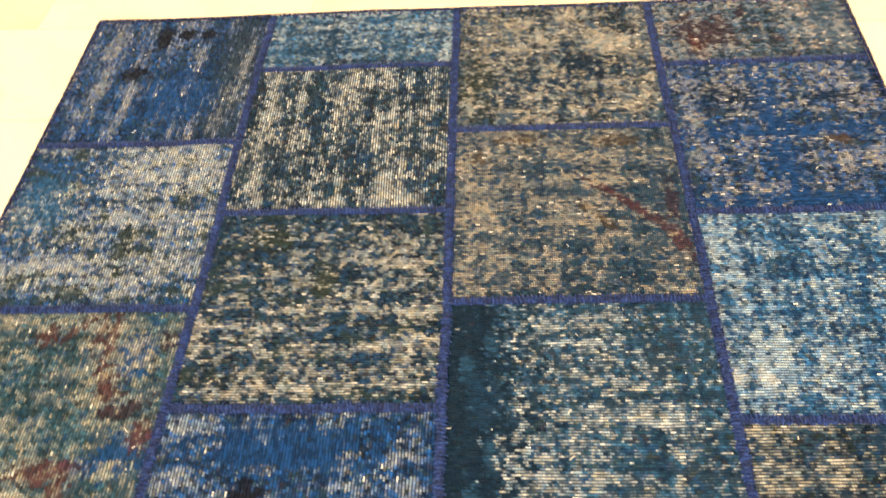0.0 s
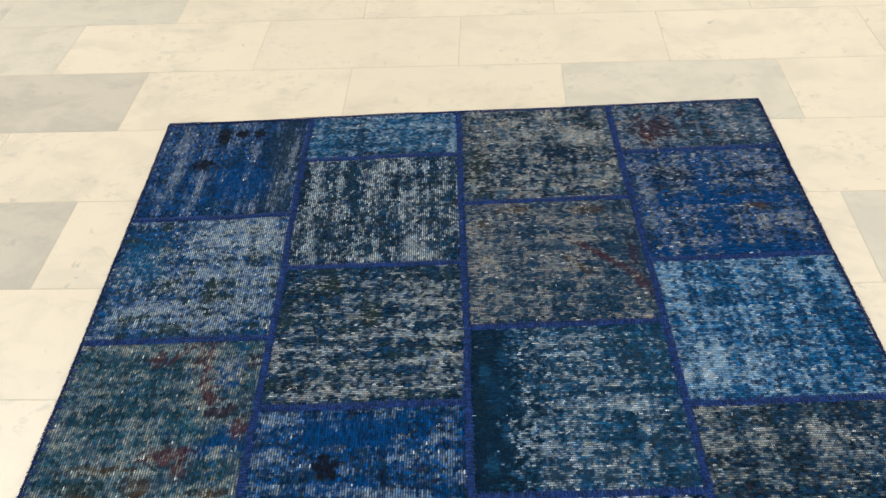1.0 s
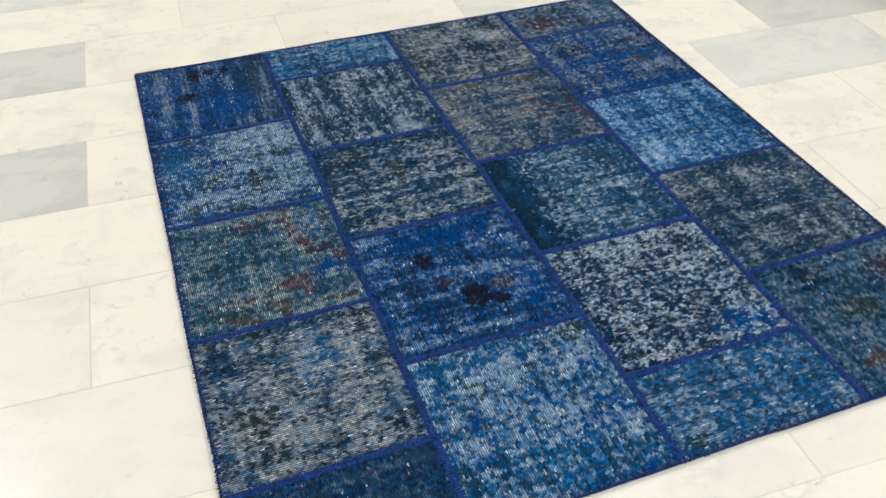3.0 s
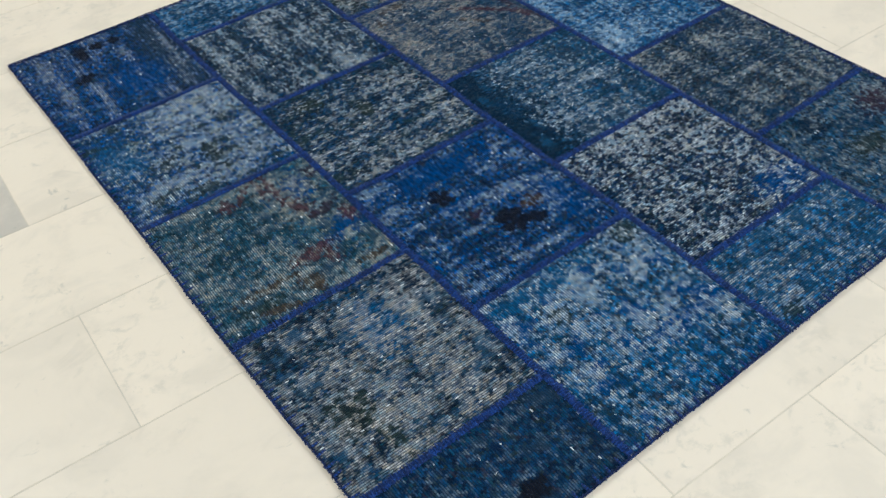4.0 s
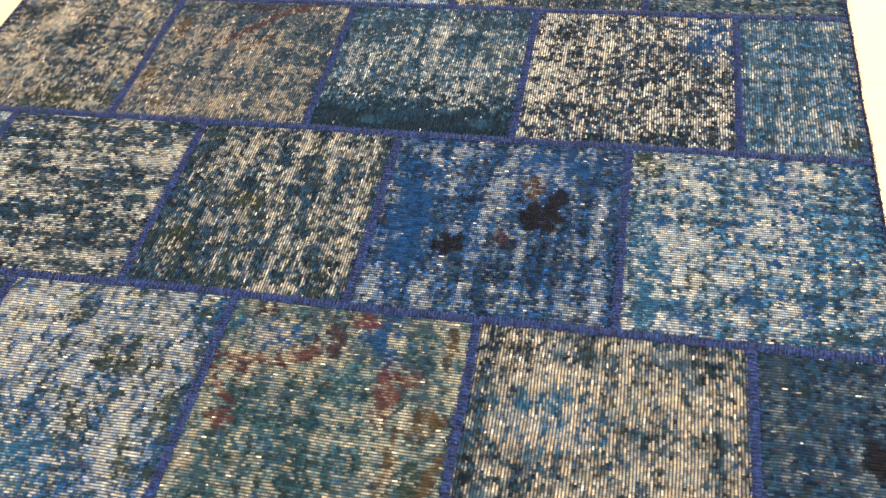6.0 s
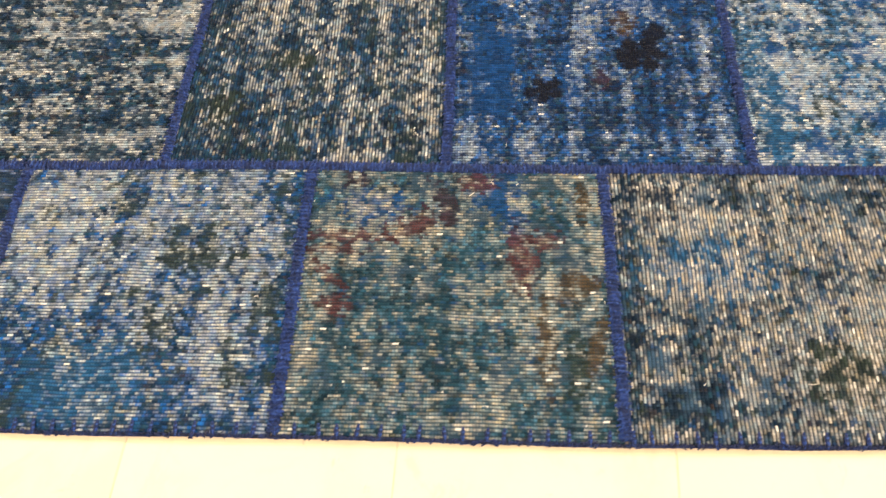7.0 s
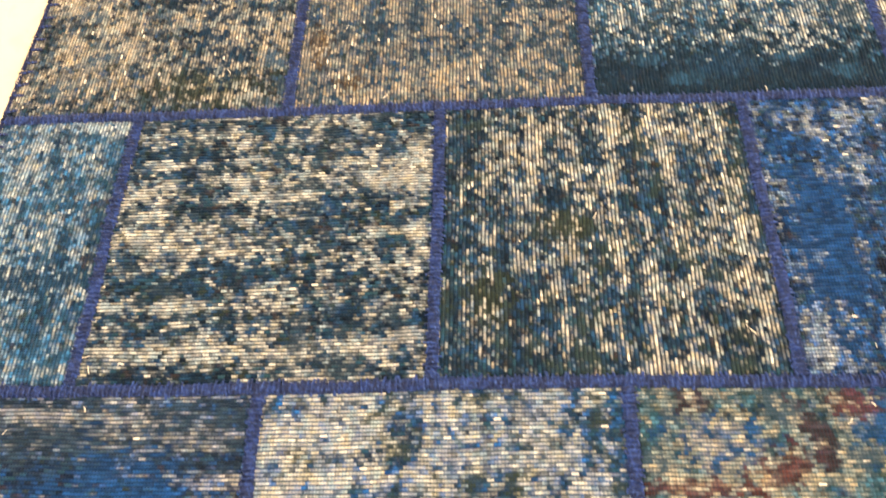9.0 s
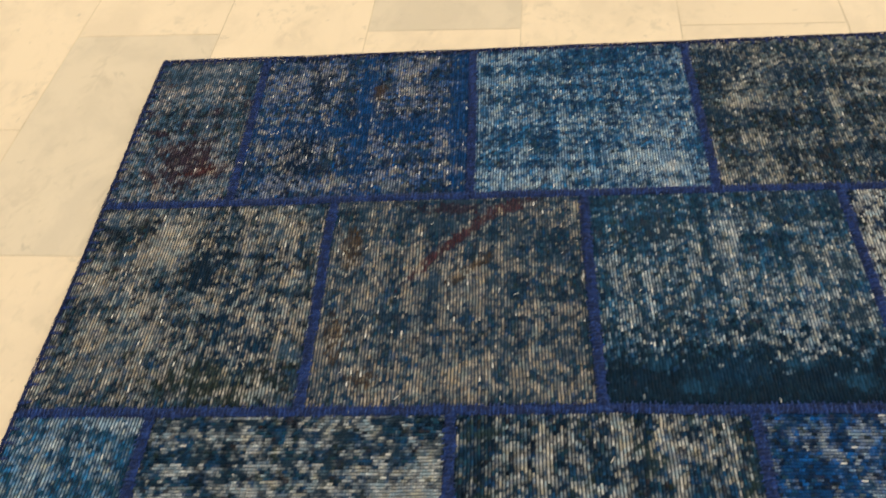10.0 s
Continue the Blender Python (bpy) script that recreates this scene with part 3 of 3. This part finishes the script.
def strip(name, a, b, width, material, z=0.0085, step=0.005, seed=0.0):
    """A sewn ribbon from a to b, ribbed across by its stitches, with frayed sides."""
    size = math.dist(a, b)
    d = Vector((b[0] - a[0], b[1] - a[1], 0)) / size
    side = Vector((-d.y, d.x, 0))
    count = max(2, int(size / step))
    verts, faces = [], []
    profile = ((-0.5, 0.0035), (-0.42, 0.0062), (-0.2, z - 0.0004), (0.0, z), (0.2, z - 0.0004), (0.42, 0.0062), (0.5, 0.0035))
    for i in range(count + 1):
        t = i / count
        x, y = lie(a[0] + (b[0] - a[0]) * t, a[1] + (b[1] - a[1]) * t)
        wav = 0.0022 * noise.noise((t * size * 9 + seed * 3, seed, 0))
        for s, h in profile:
            fat = 1 + 0.16 * noise.noise((t * size * 70 + seed, s * 3, seed)) + (0.16 if i % 2 else -0.08)
            p = Vector((x, y, 0)) + side * (s * width * fat + wav)
            verts.append((p.x, p.y, h + (0.0006 if i % 2 else -0.0004) * (h > 0.004)))
    m = len(profile)
    for i in range(count):
        for j in range(m - 1):
            faces.append((i * m + j, i * m + j + 1, (i + 1) * m + j + 1, (i + 1) * m + j))
    return mesh_of(name, verts, faces, material, True)


def loops(name, a, b, width, material, pitch, seed):
    """The overcast stitches of a seam: round threads that cross it side by side, dip at both ends and lean a little, joined."""
    size = math.dist(a, b)
    d = Vector((b[0] - a[0], b[1] - a[1], 0)) / size
    side = Vector((-d.y, d.x, 0))
    rng = random.Random(seed)
    verts, faces = [], []
    count = int(size / pitch)
    for k in range(count):
        t = (k + 0.5 + rng.uniform(-0.22, 0.22)) * pitch / size
        x, y = lie(a[0] + (b[0] - a[0]) * t, a[1] + (b[1] - a[1]) * t)
        wav = 0.0022 * noise.noise((t * size * 9 + seed * 1.7 * 3, seed * 1.7, 0))
        lean, thick = rng.uniform(-0.0016, 0.0016), rng.uniform(0.0011, 0.0017)
        left, right = width * 0.5 + rng.uniform(-0.0014, 0.0040), width * 0.5 + rng.uniform(-0.0014, 0.0040)
        o = len(verts)
        for s, z in ((-left, 0.0060), (-width * 0.30, 0.0092), (width * 0.30, 0.0092), (right, 0.0060)):
            p = Vector((x, y, z)) + side * (s + wav) + d * lean * s / width * 2
            verts += [p - d * thick, p + Vector((0, 0, 0.0011)), p + d * thick]
        for i in range(3):
            q = o + 3 * i
            faces += [(q, q + 1, q + 4, q + 3), (q + 1, q + 2, q + 5, q + 4)]
    return mesh_of(name, verts, faces, material)


SEAMS = [((x, RL - 0.004), (x, 0.004), 0.0080) for x in SX[1:4]]
for c, col in enumerate("ABCD"):
    SEAMS += [((SX[c] + 0.004, y), (SX[c + 1] - 0.004, y), 0.0076) for y in BORDERS[col][1:5]]
for k, (a, b, z) in enumerate(SEAMS):
    seam = child("seam", strip("seam", a, b, SEAM, SEAM_MAT, z, seed=k * 1.7), rug, label="violet-blue sewn seam")
    tagged(child("stitching", loops("stitching", a, b, SEAM, STITCH_MAT, 0.0060, k), seam), kind="stuff")
EDGES = [((0, 0), (RW, 0)), ((RW, 0), (RW, RL)), ((RW, RL), (0, RL)), ((0, RL), (0, 0))]
bm = bmesh.new()
bmesh.ops.create_cube(bm, size=1.0)
bmesh.ops.bevel(bm, geom=bm.edges[:], offset=0.3, segments=1, affect="EDGES")
bmesh.ops.transform(bm, verts=bm.verts, matrix=Matrix.Diagonal((0.0048, 0.019, 0.0026, 1)))
stitch_mesh = bpy.data.meshes.new("stitch")
bm.to_mesh(stitch_mesh)
bm.free()
stitch_mesh.materials.append(SEAM_MAT)
for k, (a, b) in enumerate(EDGES):
    edge = child("binding", strip("binding", a, b, 0.0034, BIND_MAT, 0.0058, seed=40.0 + k), rug, label="dark navy overcast edge")
    tagged(child("fray", loops("fray", a, b, 0.0016, BIND_MAT, 0.0035, 60 + k), edge), kind="stuff")
    size = math.dist(a, b)
    for i in range(int(size / 0.0235)):
        t = (i + 0.5 + random.uniform(-0.15, 0.15)) * 0.0235 / size
        x, y = lie(a[0] + (b[0] - a[0]) * t, a[1] + (b[1] - a[1]) * t)
        turn = math.degrees(math.atan2(b[1] - a[1], b[0] - a[0]))
        child("stitch", stitch_mesh, edge, pose(x, y, 0.0064, 0, 0, turn) @ pose(random.uniform(-0.001, 0.001), 0.0072, 0.0004, 5, 0, random.uniform(-9, 9)))

# ---- lint on the rug ----
def lint():
    """Short pale fibres that lie scattered on the pile, joined."""
    rng = random.Random(11)
    verts, faces = [], []
    for _ in range(90):
        x, y = rng.uniform(0.05, RW - 0.08), rng.uniform(0.05, RL - 0.05)
        way, bend, size = rng.uniform(0, 6.28), rng.uniform(-1.4, 1.4), rng.uniform(0.003, 0.010)
        thick = rng.uniform(0.0004, 0.0009)
        px, py, o = x, y, len(verts)
        for i in range(5):
            a = way + bend * i / 4
            nx, ny = -math.sin(a) * thick, math.cos(a) * thick
            z = 0.0078 + 0.0006 * math.sin(i * 0.8)
            verts += [(px - nx, py - ny, z), (px, py, z + thick), (px + nx, py + ny, z)]
            px, py = px + math.cos(a) * size / 4, py + math.sin(a) * size / 4
            if i:
                k = o + 3 * i
                faces += [(k - 3, k - 2, k + 1, k), (k - 2, k - 1, k + 2, k + 1)]
    ob = new("lint", mesh_of("lint", verts, faces, plain("lint_fibre", (0.62, 0.60, 0.56), 0.8, 200, 0.1)))
    return tagged(ob, "scattered short pale fibres lying on the blue rug", "lint", kind="stuff")


lint()

# ---- pile of folded rugs beside the wall ----
def pile_cloth(name, colour, second, scale):
    n = Nodes(name)
    vec = n.coords()
    fac = n.ramp(n.noise(vec, scale, 3, 0.6), 0.42, 0.6)
    n.bump(n.noise(vec, 420, 2), 0.7, 0.0015)
    return n.done(n.mix(n.math("MULTIPLY", fac, n.ramp(n.noise(vec, 160, 2), 0.35, 0.6)), colour, second), 0.85, 0.1)


def folded_rug(m, depth, length, thick, material, seed, label):
    """A rug folded in two: an upper and a lower leaf that meet in a round nose, with soft dents."""
    ob = tagged(new("folded_rug"), label, "rug", "pile of folded rugs")
    ob.matrix_world = m
    nl, half = 60, thick / 2
    gap = 0.004
    prof = [(depth, 0.0), (half, 0.0)] + [(half - half * math.sin(a), half - half * math.cos(a)) for a in np.linspace(0.3, math.pi - 0.3, 9)] + [(half, thick), (depth * 0.5, thick), (depth, thick)]
    verts, faces = [], []
    for i in range(nl + 1):
        y = length * i / nl
        for x, z in prof:
            dent = 0.012 * noise.noise((y * 5, seed, 0)) + 0.005 * noise.noise((y * 22, seed, z * 20))
            verts.append((x + (dent if x < depth * 0.4 else 0), y, z * (1 + 0.10 * noise.noise((y * 4, x * 3, seed)) if z > half else 1)))
    k = len(prof)
    for i in range(nl):
        for j in range(k - 1):
            faces.append((i * k + j, (i + 1) * k + j, (i + 1) * k + j + 1, i * k + j + 1))
    faces.append(tuple(range(k)))
    faces.append(tuple(nl * k + j for j in reversed(range(k))))
    child("folded_cloth", mesh_of("folded_cloth", verts, faces, material, True), ob)
    return ob


CHARCOAL = pile_cloth("charcoal_pile", (0.020, 0.017, 0.019), (0.055, 0.045, 0.045), 30)
BRICK_RED = pile_cloth("faded_red_pile", (0.16, 0.055, 0.040), (0.24, 0.15, 0.09), 18)
folded_rug(pose(2.51, 1.19, 0, 0, 0, -2.6), 1.1, 2.2, 0.065, CHARCOAL, 2.0, "charcoal rug folded in two lying on the marble floor")
folded_rug(pose(2.54, 1.26, 0.070, 0, 0, -2.4), 1.0, 2.05, 0.05, BRICK_RED, 6.0, "faded red and tan rug folded on a charcoal one")

# ---- floor tiles ----
TU, TV, TURN = 0.6165, 0.310, -2.4
tile_top = box("tile", -TU / 2 + 0.0011, TU / 2 - 0.0011, -TV / 2 + 0.0011, TV / 2 - 0.0011, -0.012, 0.0, MARBLE, 0.0005)
tile_meshes = {"cream": tile_top}
for key, mat in (("grey", MARBLE_GREY), ("buff", MARBLE_BUFF)):
    tile_meshes[key] = tile_top.copy()
    tile_meshes[key].materials.clear()
    tile_meshes[key].materials.append(mat)
TONES = {(0, -1): "grey", (2, -1): "grey", (1, 4): "grey", (2, 2): "buff", (0, 3): "buff"}
TONES.update({(j, i): "buff" for j in (3, 4, 5, 6) for i in (-3, -2, -1)})
outer = []
spin = Matrix.Rotation(radians(TURN), 4, "Z")
for j in range(-16, 14):
    for i in range(-8, 9):
        u = (0.395 if j % 2 == 0 else 0.094) + (i + 0.5 - 1) * TU
        v = 1.171 + (j + 0.5) * TV
        m = spin @ pose(u, v, 0)
        x, y = m.translation.x, m.translation.y
        if X0 - 0.18 < x < X1 + 0.18 and Y0 - 0.14 < y < Y1 + 0.14:
            if math.hypot(x - 0.8, y - 1.0) < 3.0:
                child("tile", tile_meshes[TONES.get((j, i), "cream")], floor, m)
            else:
                outer.append(m)
verts, faces = [], []
for m in outer:
    o = len(verts)
    verts += [m @ v.co for v in tile_top.vertices]
    faces += [tuple(o + k for k in f.vertices) for f in tile_top.polygons]
tagged(child("outer_tiles", mesh_of("outer_tiles", verts, faces, MARBLE), floor), kind="stuff")
